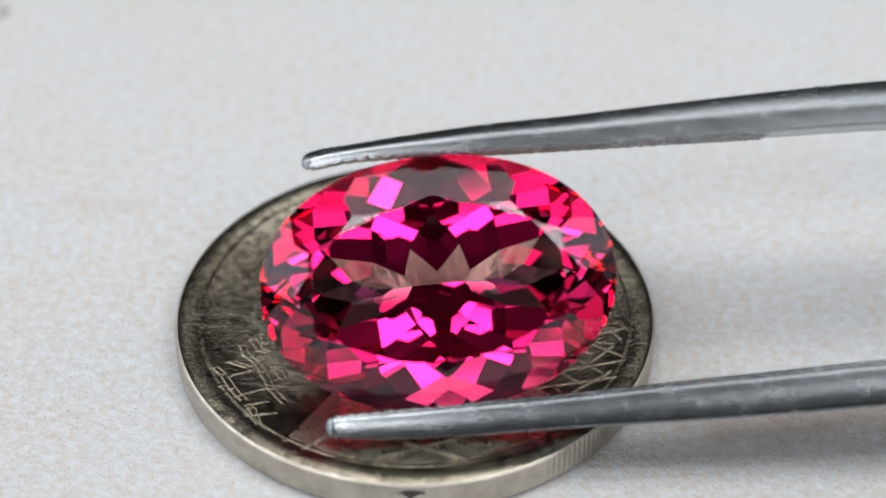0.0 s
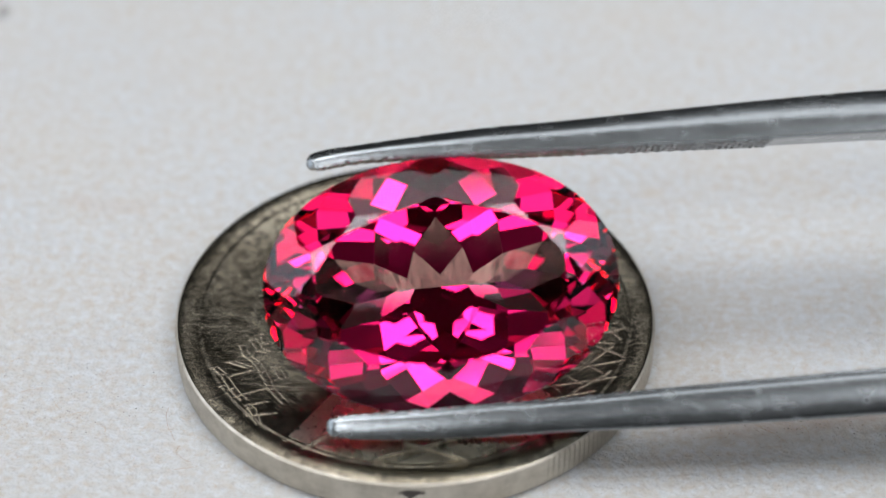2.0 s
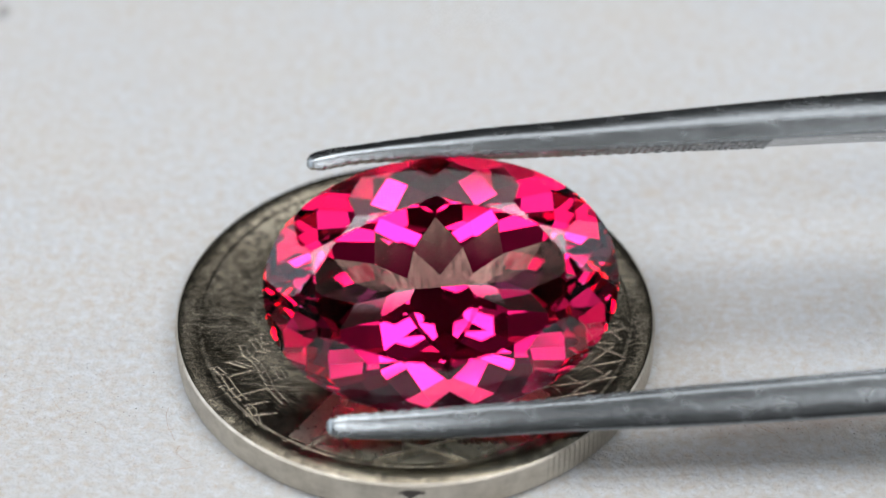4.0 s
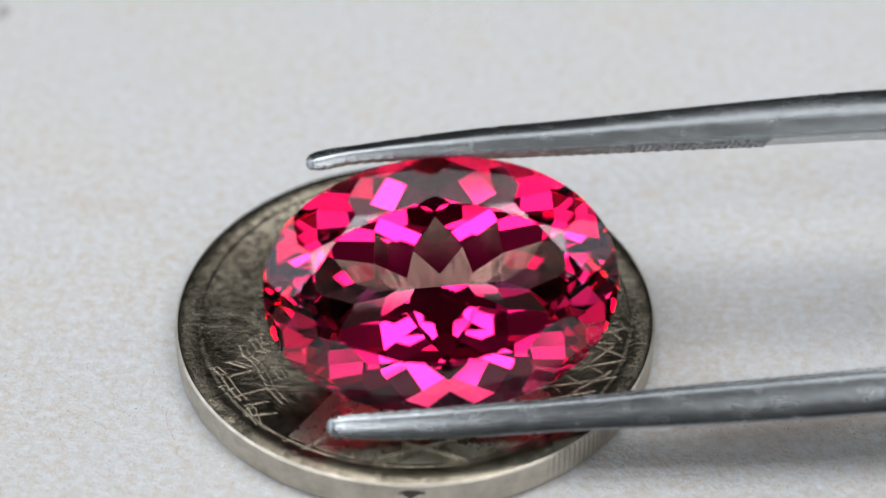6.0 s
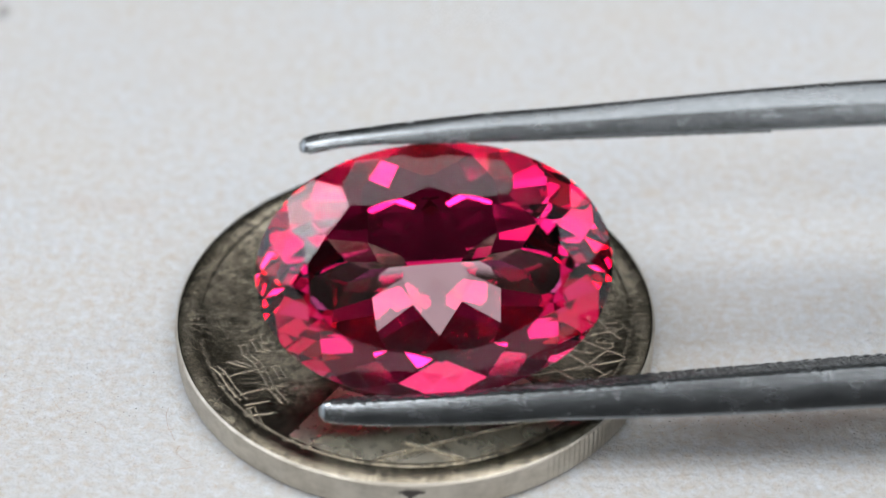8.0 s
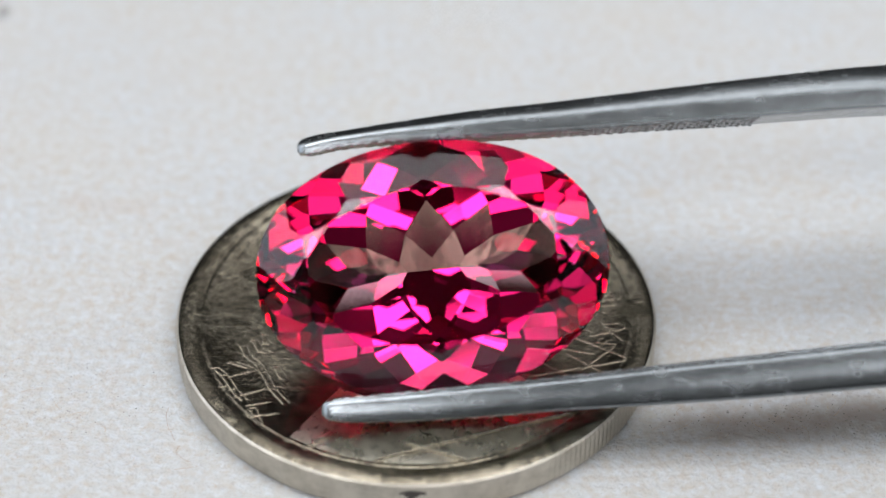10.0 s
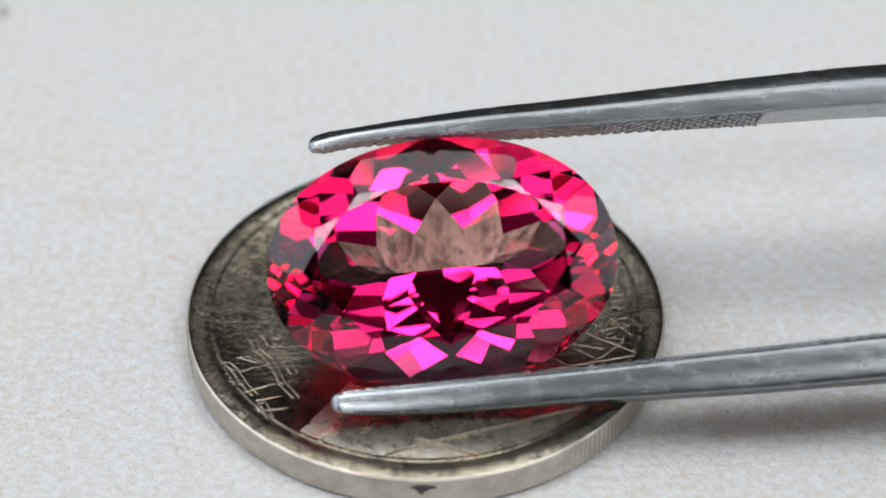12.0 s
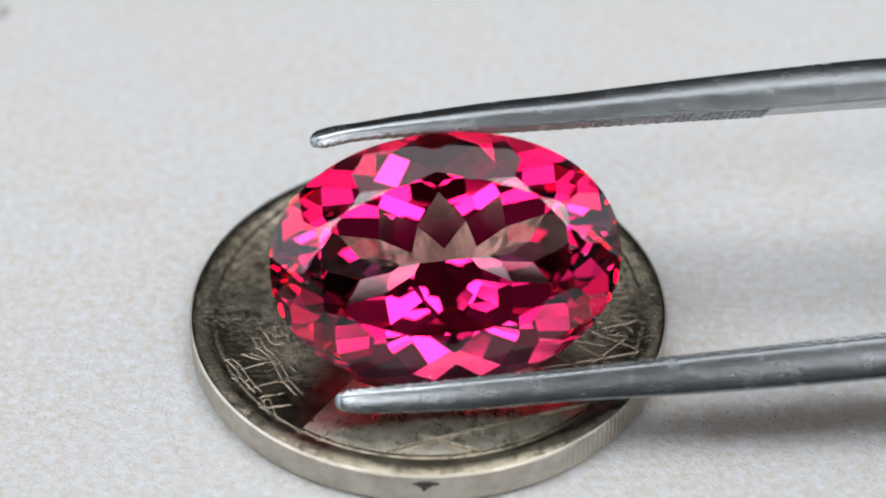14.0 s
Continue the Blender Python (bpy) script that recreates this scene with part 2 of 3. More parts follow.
def relief_plate(a0, a1, r_low, r_high, rise):
    """A low sloping plane of the pictured building between two angles, high towards the coin's middle; millimetres."""
    bm = bmesh.new()
    rows = []
    for r, z, k_z in ((r_low + 0.02, -0.03, 0), (r_low, 0.006, 0), (r_high + 0.1, 0.006, rise), (r_high, -0.03, 0)):
        row = []
        for k in range(17):
            a, up = (a0 + (a1 - a0) * k / 16) * RAD, math.sin(math.pi * k / 16) ** 1.5
            row.append(bm.verts.new((r * MM * math.cos(a), r * MM * math.sin(a), (FIELD + z + k_z * up) * MM)))
        rows.append(row)
    for p, q in zip(rows, rows[1:]):
        for k in range(16):
            bm.faces.new((p[k], p[k + 1], q[k + 1], q[k]))
    for k in (0, 16):
        bm.faces.new([r[k] for r in rows])
    return bm


def coin():
    top = tagged(new("coin"), "worn nickel coin with raised strokes lying on card", "coin")
    bm = bmesh.new()
    lathe(bm, [(0.02, 0), (11.6, 0), (11.8, 0.05), (11.96, 0.2), (12.0, 0.3), (12.0, 1.6), (11.96, 1.76), (11.86, 1.85)], 480, reeded)
    part("edge", bm, EDGE, top, "pale milled coin edge")
    bm = bmesh.new()
    lathe(bm, [(11.86, 1.85), (11.72, 1.9), (11.3, 1.895), (11.1, 1.87), (10.92, FIELD + 0.03), (10.82, FIELD), (10.74, FIELD), (10.7, FIELD + 0.02),
               (10.64, FIELD + 0.02), (10.6, FIELD), (8.0, FIELD), (4.0, FIELD + 0.01), (0.02, FIELD + 0.02)], 240)
    part("face", bm, COIN, top, smooth=True)
    stroke = ridge_mesh()

    def bar(x0, y0, x1, y1, w=0.22, h=0.2, name="relief_stroke"):
        ob = new(name, stroke)
        ob.parent = top
        ob.location = ((x0 + x1) / 2 * MM, (y0 + y1) / 2 * MM, FIELD * MM)
        ob.rotation_euler = (0, 0, math.atan2(y1 - y0, x1 - x0))
        ob.scale = (math.hypot(x1 - x0, y1 - y0) * MM, w * MM, h * MM)

    def polar(r, a):
        return r * math.cos(a * RAD), r * math.sin(a * RAD)

    # rows of raised characters round the rim, too worn to read
    rng = random.Random(4)
    for r0, r1, a0, a1, n in ((9.1, 10.2, -14, 30, 11), (7.9, 8.9, -8, 22, 7)):
        step = (a1 - a0) / n
        for i in range(n):
            a = a0 + step * (i + rng.uniform(0.0, 0.25))
            b = a + step * rng.uniform(0.4, 0.7)
            lo, hi, mid = r0 + rng.uniform(0, 0.3), r1 - rng.uniform(0, 0.35), (r0 + r1) / 2 + rng.uniform(-0.2, 0.2)
            w, h, q = rng.uniform(0.08, 0.13), rng.uniform(0.03, 0.05), rng.uniform(-1.2, 1.2)
            if i % 5 != 3:
                bar(*polar(lo, a), *polar(hi, a + q), w, h)
            if i % 4 != 2:
                bar(*polar(lo, b), *polar(hi if i % 3 else mid, b + q), w, h)
            bar(*polar(hi if i % 2 else lo, a), *polar(hi if i % 2 else lo, b), w, h)
            if i % 3 == 0:
                bar(*polar(mid, a), *polar(mid + 0.2, b), w, h)
            if i % 2:
                bar(*polar(lo + 0.3, (a + b) / 2), *polar(mid, (a + b) / 2 + 1.6), w, h)
            if i % 3 == 1:
                bar(*polar(hi + 0.1, b), *polar(hi + 0.32, b + 1.5), w, h)
                bar(*polar(hi + 0.32, b + 1.5), *polar(hi + 0.3, b + 3.0), w, h)
    # the large worn characters: ladder-like stems, rungs and hooks
    for x0, y0, x1, y1 in ((-8.1, -2.0, -7.7, -2.8), (-7.7, -2.8, -7.3, -2.9), (-7.6, -1.6, -7.5, -2.2), (-7.5, -2.2, -7.2, -2.3), (-8.6, -2.4, -8.4, -3.1), (-8.4, -3.1, -7.8, -3.7), (-7.8, -3.7, -7.5, -4.3), (-7.5, -4.3, -7.0, -5.5), (-7.0, -5.5, -6.3, -6.5), (-9.0, -4.6, -7.7, -4.1), (-9.1, -3.6, -8.2, -4.0), (-8.6, -6.0, -7.1, -5.4), (-9.9, -4.0, -9.4, -4.5), (-9.4, -4.5, -8.9, -5.5), (-8.9, -5.5, -8.3, -6.3), (-10.0, -5.4, -9.2, -5.3), (-8.6, -7.3, -7.8, -7.4), (-7.7, -7.3, -6.8, -7.2), (-7.9, -6.8, -7.4, -8.2), (-7.4, -8.2, -7.0, -8.9), (-6.8, -9.1, -5.9, -9.0), (-5.6, -9.8, -4.1, -8.7), (-6.9, -3.9, -6.5, -4.8), (-8.0, -6.6, -7.2, -6.4)):
        bar(x0, y0, x1, y1, 0.17, 0.042)
        bar(x0 + 0.27, y0 + 0.1, x1 + 0.3, y1 + 0.06, 0.12, 0.03)
        bar(x0 - 0.12, y0 - 0.06, x0 + 0.22, y0 + 0.04, 0.14, 0.045)
    # stepped gable lines of the building in relief
    for x0, y0, x1, y1 in ((6.4, -0.9, 10.4, -3.3), (5.4, -4.6, 10.5, -3.4), (5.0, -5.6, 10.0, -4.6), (7.4, -2.9, 9.2, -4.4), (6.0, -3.4, 8.2, -5.2),
                           (8.6, -1.7, 10.2, -1.2), (5.8, -2.2, 8.8, -3.0), (8.0, -4.2, 9.8, -2.4), (7.0, -6.2, 9.6, -4.2), (9.2, -0.6, 10.2, -2.0), (6.6, -5.0, 7.6, -6.6), (-1.9, -10.3, 8.0, -7.0), (-0.5, -9.2, 2.6, -10.4), (4.6, -6.6, 8.8, -5.6), (2.4, -5.4, 4.6, -8.2)):
        bar(x0, y0, x1, y1, 0.2, 0.05 if y0 > -6.8 else 0.2, "gable_line")
    # sloping planes of the building, below its roof lines
    for row in ((236, 318, 10.5, 6.4, 0.15),):
        part("relief_plane", relief_plate(*row), WORN, top, "pale matt worn plane of the relief")
    # dark dirt in a nick of the edge, below the rim
    rng = random.Random(9)
    bm = bmesh.new()
    for dx, dz, rx, rz in ((0.0, 0.08, 0.36, 0.2), (-0.42, 0.2, 0.2, 0.09), (0.44, 0.18, 0.24, 0.1), (0.02, 0.28, 0.45, 0.09), (-0.04, -0.16, 0.14, 0.12)):
        made = bmesh.ops.create_icosphere(bm, subdivisions=2, radius=1)
        for v in made["verts"]:
            v.co = Vector((v.co.x * rx + dx, v.co.y * 0.05, v.co.z * rz + dz)) * rng.uniform(0.9, 1.1) * MM
    nick = part("edge_nick", bm, SPECK, top, "dark dirt in an edge nick")
    nick.location = (-0.1 * MM, -11.99 * MM, 1.2 * MM)
    return top


the_coin = coin()
the_coin.scale = (1.008, 1.008, 1.0)


# ---- the gemstone: an oval brilliant, cut plane by plane ----
# rings at which the pavilion's tiers of kites meet, as parts of the way from keel to girdle; half the keel's length in mm
RINGS = (0.82, 0.55, 0.31, 0.10)
KEEL = 2.5
GIRDLE_SLOPE, END_SLOPE = 57.0, 0.26   # the first tier's slope, and how much steeper it is at the ends
GRIP = 0.957   # millimetres for a unit of the grip's plan


FULL = 2.1   # fullness of the oval: 2 is an ellipse


def oval(p):
    """The rim at the parameter p, for half axes of one."""
    c, q = math.cos(p), math.sin(p)
    return math.copysign(abs(c) ** (2 / FULL), c), math.copysign(abs(q) ** (2 / FULL), q)


def oval_normal(p, a, b):
    """The azimuth of the rim's outward normal at the parameter p."""
    c, q = oval(p)
    return math.atan2(math.copysign(abs(q) ** (FULL - 1), q) / b, math.copysign(abs(c) ** (FULL - 1), c) / a)


def pavilion_planes(a, b, gird):
    """A point and the outward normal of each pavilion facet: five staggered tiers of twelve kites, whose corners meet exactly."""

    def plan(level, i):
        c, q = oval(i * 15 * RAD)
        return Vector(((KEEL + (a - KEEL) * level) * c, b * level * q, 0))

    def drop(plane, q):
        """The point of the plane above or below q."""
        co, no = plane
        return Vector((q.x, q.y, co.z - (no.x * (q.x - co.x) + no.y * (q.y - co.y)) / no.z))

    first = {}
    for i in range(1, 24, 2):
        p = i * 15 * RAD
        phi = oval_normal(p, a, b)
        c, q = oval(p)
        slope = math.atan(math.tan(GIRDLE_SLOPE * RAD) * (1 + END_SLOPE * math.cos(phi) ** 2))
        first[i] = (Vector((a * c, b * q, -gird)),
                    Vector((math.cos(phi) * math.sin(slope), math.sin(phi) * math.sin(slope), -math.cos(slope))))
    tiers = [first]
    feet = [{i: drop(first[i], plan(RINGS[0], i)) for i in first}]
    for j in range(1, 5):
        row = {}
        for i in range((j + 1) % 2, 24, 2):
            if j == 1:
                q = plan(1.0, i)
                head = (drop(first[(i - 1) % 24], q) + drop(first[(i + 1) % 24], q)) / 2
            else:
                head = feet[j - 2][i]
            no = (feet[j - 1][(i - 1) % 24] - head).cross(feet[j - 1][(i + 1) % 24] - head).normalized()
            row[i] = (head, -no if no.z > 0 else no)
        tiers.append(row)
        if j < 4:
            feet.append({i: drop(row[i], plan(RINGS[j], i)) for i in row})
    return [facet for row in tiers for facet in row.values()]


def gemstone():
    a, b, gird, crown = 8.78 * GRIP, 6.28 * GRIP, 0.14, 1.55
    bm = bmesh.new()
    n = 96
    lo = [bm.verts.new((a * c, b * q, -12)) for c, q in [oval(2 * math.pi * i / n) for i in range(n)]]
    hi = [bm.verts.new((v.co.x, v.co.y, 6)) for v in lo]
    bm.faces.new(lo[::-1])
    bm.faces.new(hi)
    for i in range(n):
        bm.faces.new((lo[i], lo[(i + 1) % n], hi[(i + 1) % n], hi[i]))

    def cut(co, no):
        r = bmesh.ops.bisect_plane(bm, geom=bm.verts[:] + bm.edges[:] + bm.faces[:], dist=1e-5, plane_co=co, plane_no=no, clear_outer=True)
        edges = [e for e in r["geom_cut"] if isinstance(e, bmesh.types.BMEdge)]
        if len(edges) > 2:
            bmesh.ops.contextual_create(bm, geom=edges)

    def facet(psi, slope, up, drop=0.0):
        """A facet through the girdle at the ellipse's parameter psi, rising or falling at slope degrees."""
        p = psi * RAD
        phi = oval_normal(p, a, b)
        cx, cy = oval(p)
        s, c = math.sin(slope * RAD), math.cos(slope * RAD)
        no = Vector((math.cos(phi) * s, math.sin(phi) * s, c if up else -c))
        z = gird - drop if up else -gird + drop
        cut(Vector((a * cx, b * cy, z)), no)

    cut(Vector((0, 0, crown + gird)), Vector((0, 0, 1)))
    for k in range(12):
        facet(15 + 30 * k, 33.5, True)
    for k in range(12):
        facet(30 * k, 40.0, True, 0.04)
    # star facets trim the corners of the table
    for k in range(12):
        phi = oval_normal(30 * k * RAD, a, b)
        t = Vector((math.cos(phi), math.sin(phi), 0))
        reach = max(v.co.dot(t) for v in bm.verts if v.co.z > crown + gird - 1e-3)
        s, c = math.sin(19 * RAD), math.cos(19 * RAD)
        cut(t * reach * 0.94 + Vector((0, 0, crown + gird)), Vector((t.x * s, t.y * s, c)))
    # pavilion: five tiers of kites, each tier turned by half a step and starting where the facets above it meet
    for co, no in pavilion_planes(a, b, gird):
        cut(co, no)
    bmesh.ops.scale(bm, vec=(MM, MM, MM), verts=bm.verts)
    # the closed stone in its four zones, which meet edge to edge
    bmesh.ops.recalc_face_normals(bm, faces=bm.faces)
    bm.verts.index_update()
    top = tagged(new("gemstone"), "transparent pink oval faceted gemstone held in tweezers", "gemstone")
    zones = {"table": [], "crown": [], "girdle": [], "pavilion": []}
    for f in bm.faces:
        z = f.normal.z
        zones["table" if z > 0.999 else "crown" if z > 0.1 else "girdle" if z > -0.1 else "pavilion"].append(f)
    for name, faces in zones.items():
        used = {}
        for f in faces:
            for v in f.verts:
                used.setdefault(v, len(used))
        me = bpy.data.meshes.new(name)
        me.from_pydata([v.co.copy() for v in used], [], [[used[v] for v in f.verts] for f in faces])
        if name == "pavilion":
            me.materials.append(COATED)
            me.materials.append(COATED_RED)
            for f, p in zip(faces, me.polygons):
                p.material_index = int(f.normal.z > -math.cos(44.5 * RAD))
        else:
            me.materials.append(GEM)
        ob = new(name, me)
        ob.parent = top
        if name == "pavilion":
            ob["label"] = "pink coated lower facets"
    bm.free()
    return top


the_gem = gemstone()


# ---- the tweezers ----
# stations along an arm: x, inner edge, outer edge, half width (units of the grip's plan)
UPPER = ((-6.68, 5.86, 6.2, 0.3), (-6.58, 5.74, 6.36, 0.5), (-6.3, 5.72, 6.52, 0.66), (-5.6, 5.85, 6.7, 0.82), (-4.5, 6.08, 6.85, 0.95), (-2.2, 6.27, 7.2, 1.15), (2, 6.42, 7.75, 1.4),
         (6.2, 6.62, 8.15, 1.55), (11.8, 6.9, 8.75, 1.7), (16.2, 7.12, 9.2, 1.85), (22, 7.45, 9.7, 2.1), (32, 7.7, 10.1, 2.6), (50, 7.6, 9.9, 3.4), (80, 6.0, 7.8, 4.2), (125, 2.2, 3.4, 4.2))
LOWER = ((-5.58, -6.8, -7.2, 0.35), (-5.35, -6.62, -7.45, 0.6), (-4.5, -6.5, -7.6, 0.8), (-2.2, -6.32, -7.65, 1.0), (2, -5.95, -7.5, 1.3), (6.2, -5.62, -7.2, 1.5),
         (11.8, -5.05, -6.95, 1.7), (16.2, -4.65, -6.7, 1.85), (22, -4.1, -6.3, 2.1), (32, -3.4, -5.8, 2.6), (50, -2.4, -4.7, 3.4), (80, -1.0, -2.8, 4.2), (125, 1.9, 0.7, 4.2))


def eased(stations, x):
    """Half-way smooth values of the stations at x."""
    i = max(0, min(len(stations) - 2, sum(s[0] <= x for s in stations) - 1))
    p, q = stations[i], stations[i + 1]
    m0 = stations[max(i - 1, 0)]
    m1 = stations[min(i + 2, len(stations) - 1)]
    u = (x - p[0]) / (q[0] - p[0])
    out = []
    for k in (1, 2, 3):
        d0 = (q[k] - m0[k]) / (q[0] - m0[0]) * (q[0] - p[0])
        d1 = (m1[k] - p[k]) / (m1[0] - p[0]) * (q[0] - p[0])
        out.append((2 * u**3 - 3 * u**2 + 1) * p[k] + (u**3 - 2 * u**2 + u) * d0 + (3 * u**2 - 2 * u**3) * q[k] + (u**3 - u**2) * d1)
    return out


# half of an arm's cross-section, from the inner to the outer face: part of the thickness, part of the half width
RIDGED = ((0.0, 0.95), (0.05, 1.0), (0.36, 1.0), (0.43, 0.99), (0.5, 0.965), (0.57, 0.92), (0.63, 0.865), (0.92, 0.57), (0.97, 0.48), (1.0, 0.32))
FLAT = ((0.0, 0.86), (0.05, 0.91), (0.14, 0.975), (0.2, 1.0), (0.88, 1.0), (0.95, 0.97), (0.99, 0.9), (1.0, 0.8))


def arm_mesh(stations, half):
    bm = bmesh.new()
    x, xs = stations[0][0], []
    while x < stations[-1][0]:
        xs.append(x)
        x += 0.12 if x < stations[0][0] + 1 else 0.5 if x < 24 else 3
    xs.append(stations[-1][0])
    rings = []
    for x in xs:
        yi, yo, w = eased(stations, x)
        d = yo - yi
        w *= 0.85
        section = [(yi + p * d, q * w) for p, q in half] + [(yi + p * d, -q * w) for p, q in half[::-1]]
        rings.append([bm.verts.new((x * GRIP * MM, y * GRIP * MM, z * GRIP * MM)) for y, z in section])
    for r, s in zip(rings, rings[1:]):
        for i in range(len(r)):
            bm.faces.new((r[i], r[(i + 1) % len(r)], s[(i + 1) % len(r)], s[i]))
    bm.faces.new(rings[0])
    bm.faces.new(rings[-1][::-1])
    return bm


def serration(stations, side, x0, x1):
    """The cross-hatched pad on an arm's inner face: crossing ridges."""
    bm = bmesh.new()
    nx, nz = int((x1 - x0) / 0.065), 30
    rows = []
    for i in range(nx + 1):
        x = x0 + (x1 - x0) * i / nx
        yi, yo, w = eased(stations, x)
        row = []
        for j in range(nz + 1):
            z = w * 0.82 * (2 * j / nz - 1)
            u, v = (x + z * 0.75) * 2 * math.pi / 0.62, (x - z * 0.75) * 2 * math.pi / 0.62
            h = 0.085 * min(1.0, 1.7 * (1 + math.cos(u)), 1.7 * (1 + math.cos(v)))
            row.append(bm.verts.new((x * GRIP * MM, (yi - side * h) * GRIP * MM, z * GRIP * MM)))
        rows.append(row)
    for r, s in zip(rows, rows[1:]):
        for j in range(nz):
            bm.faces.new((r[j], s[j], s[j + 1], r[j + 1]))
    # short skirt down to the arm
    rim = [e for e in bm.edges if e.is_boundary]
    out = bmesh.ops.extrude_edge_only(bm, edges=rim)
    for v in [g for g in out["geom"] if isinstance(g, bmesh.types.BMVert)]:
        v.co.y += side * 0.16 * GRIP * MM
    return bm


def tweezers():
    top = tagged(new("tweezers"), "brushed steel tweezers with cross-hatched jaws gripping a gemstone", "tweezers")
    up = part("arm", arm_mesh(UPPER, RIDGED), STEEL, top, smooth=True)
    low = part("arm", arm_mesh(LOWER, FLAT), STEEL, top, smooth=True)
    for ob in (up, low):
        ob.data.set_sharp_from_angle(angle=28 * RAD)
    part("jaw_serration", serration(UPPER, 1, -6.2, 16.2), STEEL, up, "cross-hatched steel gripping face")
    part("jaw_serration", serration(LOWER, -1, -5.0, 23.0), STEEL, low, "cross-hatched steel gripping face")
    bm = bmesh.new()
    slab(bm, 0.112, 0.124, 0.0006, 0.0034, -0.0039, 0.0039, 0.0005)
    part("joint", bm, STEEL, top, "welded end of the two arms")
    return top


the_tweezers = tweezers()


# ---- fibres and grit on the card ----
def fibre(x, y, length, turn, bend, seed):
    rng = random.Random(seed)
    bm = bmesh.new()
    rings, px, py, a = [], 0.0, 0.0, turn * RAD
    for i in range(13):
        r = 0.012 * (1 - 0.5 * i / 12)
        c = Vector((px, py, 0.012 + 0.03 * math.sin(i / 12 * math.pi)))
        s = Vector((-math.sin(a), math.cos(a), 0))
        rings.append([bm.verts.new((c + s * r * math.cos(q) + Vector((0, 0, r * math.sin(q)))) * MM) for q in (0, 2.09, 4.19)])
        px += math.cos(a) * length / 12
        py += math.sin(a) * length / 12
        a += (bend / 12 + rng.uniform(-14, 14)) * RAD
    for r, s in zip(rings, rings[1:]):
        for i in range(3):
            bm.faces.new((r[i], r[(i + 1) % 3], s[(i + 1) % 3], s[i]))
    ob = tagged(new("paper_fibre", mesh_of(bm, "paper_fibre", FIBRE)), "thin curled brown fibre lying on card", "fibre", "fibres on the card")
    ob.location = (x * MM, y * MM, 0)


for row in ((-12.2, -5.0, 2.4, -95, 40, 1), (13.8, -8.0, 2.2, -60, -50, 2), (16.6, -6.2, 2.0, -35, 20, 3), (18.9, -6.3, 1.3, -40, -30, 4), (-11.4, -7.6, 1.6, -120, 60, 5),
            (20.5, -5.6, 1.7, 30, 50, 6), (-10.4, -9.0, 1.5, 200, 40, 7), (12.6, -6.6, 1.2, 15, 60, 8), (-19.6, -3.9, 1.1, 20, 10, 9), (22.6, -7.4, 1.6, -20, 60, 10)):
    fibre(*row)


def loose_fibres():
    rng = random.Random(21)
    bm = bmesh.new()
    for _ in range(420):
        x, y = rng.uniform(-26, 26), rng.uniform(-14, 8)
        a, bend, step, r = rng.uniform(0, 360) * RAD, rng.uniform(-14, 14) * RAD, rng.uniform(0.03, 0.11), rng.uniform(0.004, 0.010)
        last = None
        for i in range(9):
            s = Vector((-math.sin(a), math.cos(a), 0)) * r
            c = Vector((x, y, 0.006))
            ring = [bm.verts.new((c + s) * MM), bm.verts.new((c + Vector((0, 0, r))) * MM), bm.verts.new((c - s) * MM)]
            if last:
                bm.faces.new((last[0], last[1], ring[1], ring[0]))
                bm.faces.new((last[1], last[2], ring[2], ring[1]))
            last = ring
            x, y, a = x + math.cos(a) * step, y + math.sin(a) * step, a + bend + rng.uniform(-0.2, 0.2)
    tagged(new("card_fibres", mesh_of(bm, "card_fibres", TAN)), "fine tan paper fibres in the card surface", "fibres", kind="stuff")


def grit():
    rng = random.Random(12)
    bm = bmesh.new()
    for i in range(520):
        if i < 240:
            x, y = rng.gauss(17.6, 3.4), rng.gauss(-6.0, 0.9)
        elif i < 360:
            x, y = rng.gauss(-17.5, 3.2), rng.gauss(-4.2, 1.5)
        else:
            x, y = rng.uniform(-24, 24), rng.uniform(-13, 4)
        if math.hypot(x, y) < 13:
            continue
        s = rng.uniform(0.006, 0.026)
        r = bmesh.ops.create_icosphere(bm, subdivisions=1, radius=s * MM)
        k = rng.uniform(0.6, 2.4)
        for v in r["verts"]:
            v.co = Vector((v.co.x * k, v.co.y, v.co.z * 0.7)) * rng.uniform(0.8, 1.2) + Vector((x, y, s * 0.4)) * MM
    tagged(new("grit", mesh_of(bm, "grit", SPECK)), "scattered tiny dark specks of grit on card", "grit", kind="stuff")


loose_fibres(), grit()


# ---- what moves ----
def held(x, y, z, roll, lean):
    """The pose of the grip: its centre in millimetres, how far it lies back from facing the camera, its turn in its own plane."""
    return pose(x * MM, y * MM, z * MM, 49.4 - roll) @ pose(0, 0, 0, 0, 0, lean)


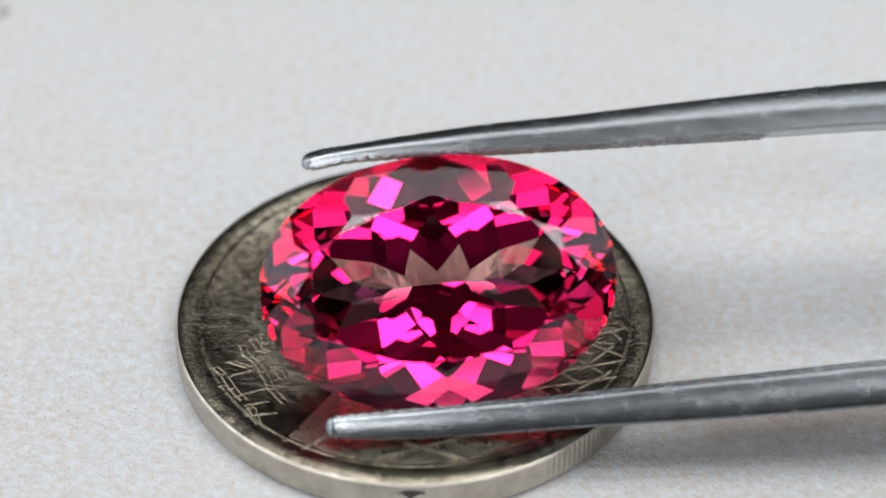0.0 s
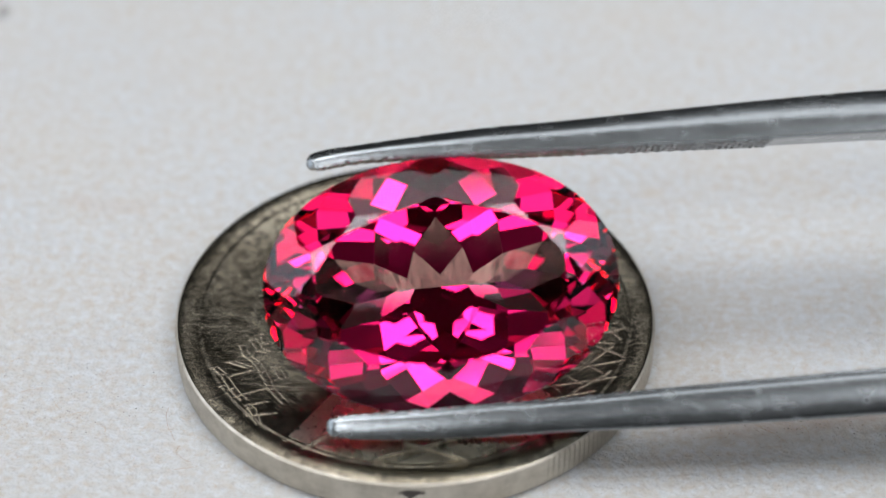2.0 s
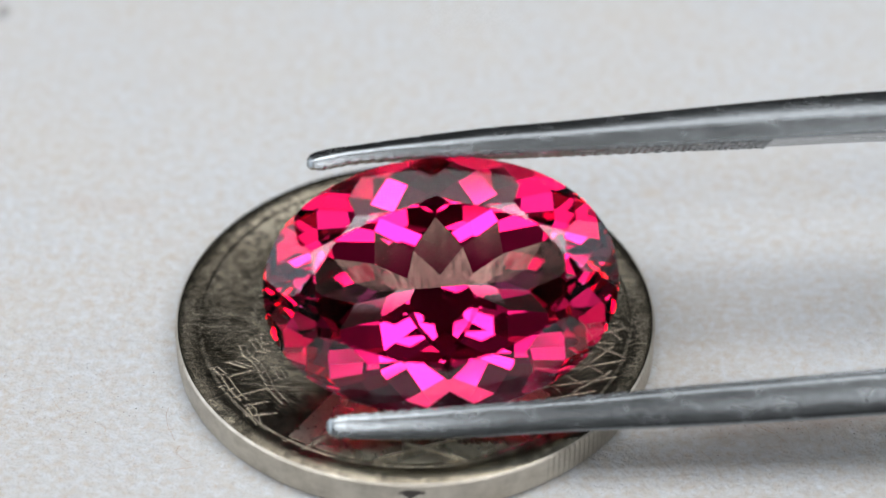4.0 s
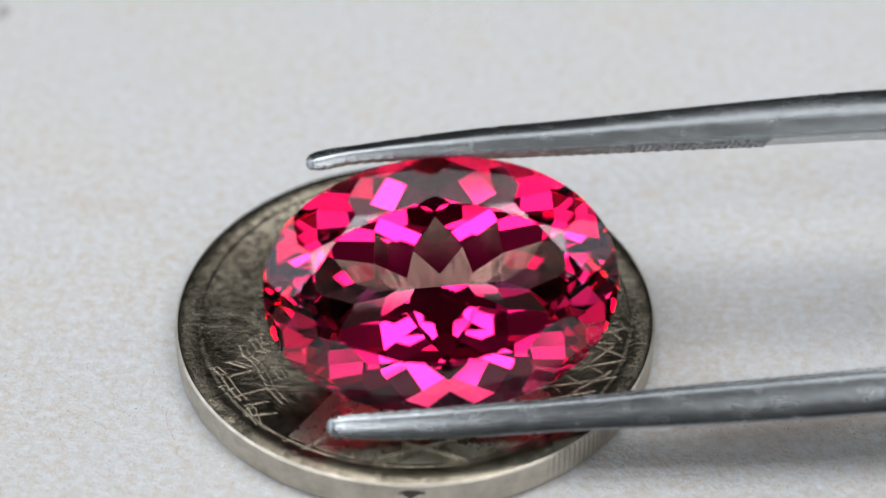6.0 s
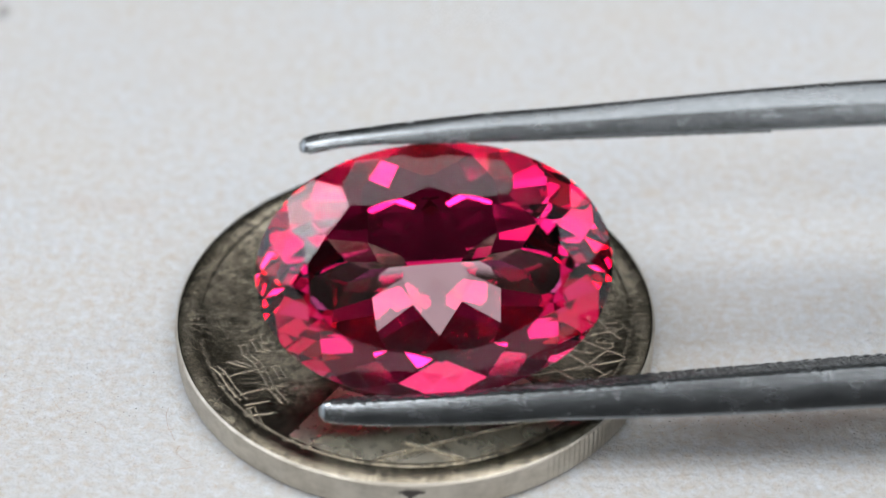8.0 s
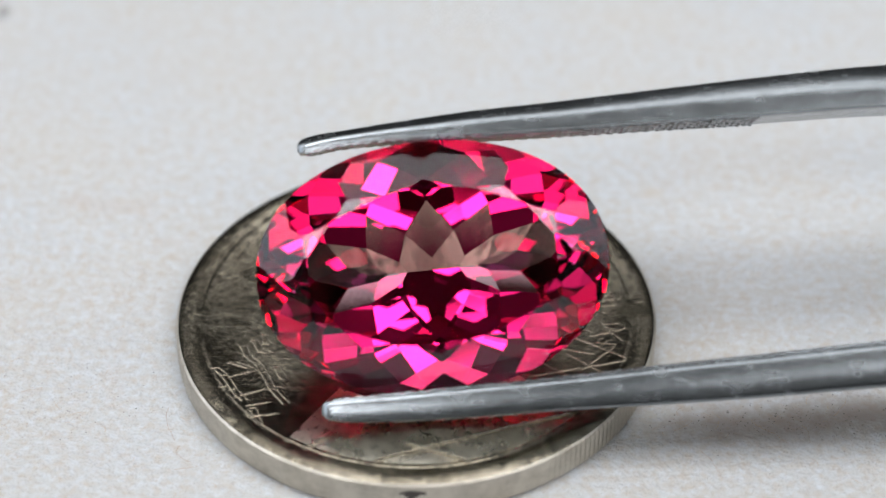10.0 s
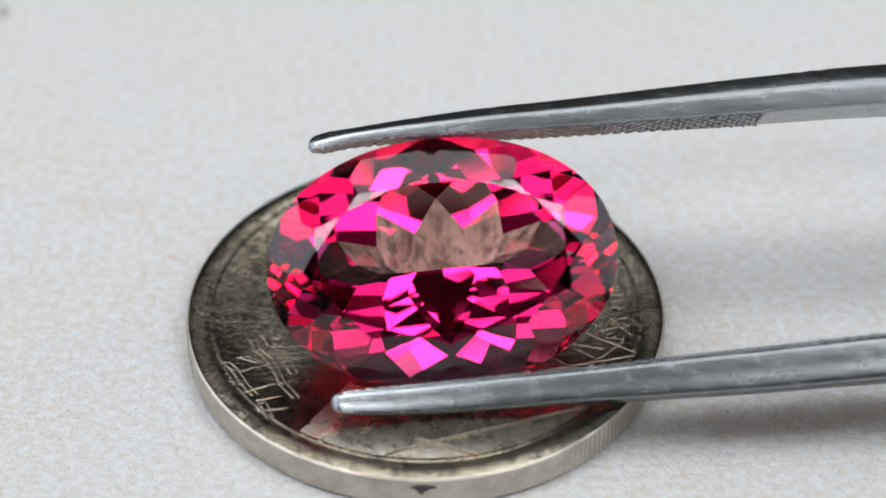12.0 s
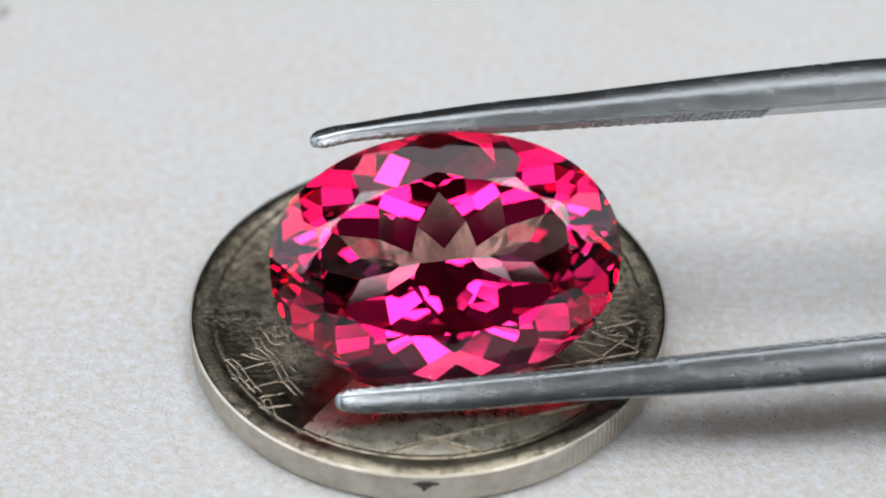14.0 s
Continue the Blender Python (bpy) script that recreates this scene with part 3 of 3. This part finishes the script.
GRIP_ROWS = (
    (0, 1.12, -4.71, 7.93, 3.18, 0.66), (0.5, 1.15, -4.77, 7.93, 3.16, 0.4), (1, 1.17, -4.78, 7.92, 3.16, 0.28),
    (1.5, 1.22, -4.75, 7.87, 3.67, 0.06), (2, 1.25, -4.72, 7.81, 4.17, -0.16), (2.5, 1.25, -4.6, 7.73, 5.19, -0.22),
    (3, 1.24, -4.65, 7.75, 4.7, -0.37), (3.2, 1.25, -4.54, 7.65, 6.18, -0.42), (5.3, 1.22, -4.93, 8.04, 1.13, 0.05),
    (5.6, 1.21, -4.66, 7.82, 4.19, 0.1), (5.9, 1.22, -4.75, 7.88, 3.19, 0.05), (6.0, 1.24, -4.68, 7.8, 4.2, -0.15),
    (6.1, 1.28, -4.15, 7.34, 10.07, -0.71), (6.2, 1.24, -3.94, 7.22, 10.72, -1.14), (6.3, 1.16, -3.36, 6.95, 12.51, -1.74),
    (6.4, 1.06, -2.54, 6.79, 14.43, -2.13), (6.5, 1.04, -2.53, 6.95, 13.22, -1.96), (6.6, 1.03, -2.85, 7.13, 11.24, -1.81),
    (6.7, 1.01, -3.12, 7.32, 8.41, -1.58), (6.8, 0.98, -3.73, 7.72, 3.76, -1.23), (6.9, 0.91, -4.12, 8.1, 0.09, -0.61),
    (7.0, 0.89, -4.68, 8.6, -6.05, -0.4), (7.1, 0.89, -4.68, 8.6, -6.05, -0.4), (7.2, 0.95, -4.04, 8.02, 1.11, -0.67),
    (7.3, 1.03, -3.62, 7.62, 5.27, -1.4), (7.4, 1.02, -2.85, 7.11, 11.36, -1.42), (7.5, 1.02, -2.73, 7.01, 13.13, -1.47),
    (7.6, 1.03, -2.61, 6.98, 13.91, -1.57), (7.7, 1.03, -2.88, 7.16, 11.19, -1.58), (7.8, 0.99, -3.43, 7.59, 6.19, -1.36),
    (7.9, 0.95, -3.86, 7.96, 2.09, -0.99), (8.0, 0.93, -4.43, 8.45, -4.01, -0.77), (8.2, 0.91, -4.79, 8.74, -6.97, -0.63),
    (10.3, 0.86, -3.49, 7.87, 5.07, 0.89), (10.5, 0.9, -3.45, 7.84, 5.11, 0.78), (11, 1.14, -3.12, 7.61, 7.26, 0.81),
    (11.5, 1.22, -2.93, 7.54, 7.81, 0.72), (12, 1.32, -2.69, 7.49, 8.35, 0.76), (12.5, 1.38, -2.51, 7.44, 8.85, 0.66),
    (13, 1.44, -2.4, 7.44, 8.83, 0.53), (13.5, 1.45, -2.8, 7.77, 5.67, 0.69), (13.7, 1.45, -2.92, 7.89, 4.16, 0.74),
    (13.8, 1.45, -3.13, 8.04, 2.14, 0.76), (14, 1.46, -2.96, 7.93, 3.66, 0.84),
)

COIN_ROWS = ((0, 0, 0), (6.2, 0, 0), (6.35, 0, 0.1), (6.5, 0, 0.27), (6.7, 0, 0.1), (7.0, 0, 0.03), (8.2, 0, 0.02), (10.3, 0.08, -0.04), (10.5, 0.12, -0.04), (11, 0.36, 0.02),
             (11.5, 0.42, 0.17), (12, 0.52, 0.35), (12.5, 0.56, 0.5), (13, 0.61, 0.56), (13.5, 0.64, 0.52), (14, 0.66, 0.56))


def motions():
    rows = [(t, held(*r)) for t, *r in GRIP_ROWS]
    walk(the_tweezers, rows)
    walk(the_gem, [(t, held(x, y, z, roll - 1.7, lean + 5.0)) for t, x, y, z, roll, lean in GRIP_ROWS])
    walk(the_coin, [(t, pose((x - 0.06) * MM, y * MM, 0)) for t, x, y in COIN_ROWS])


motions()
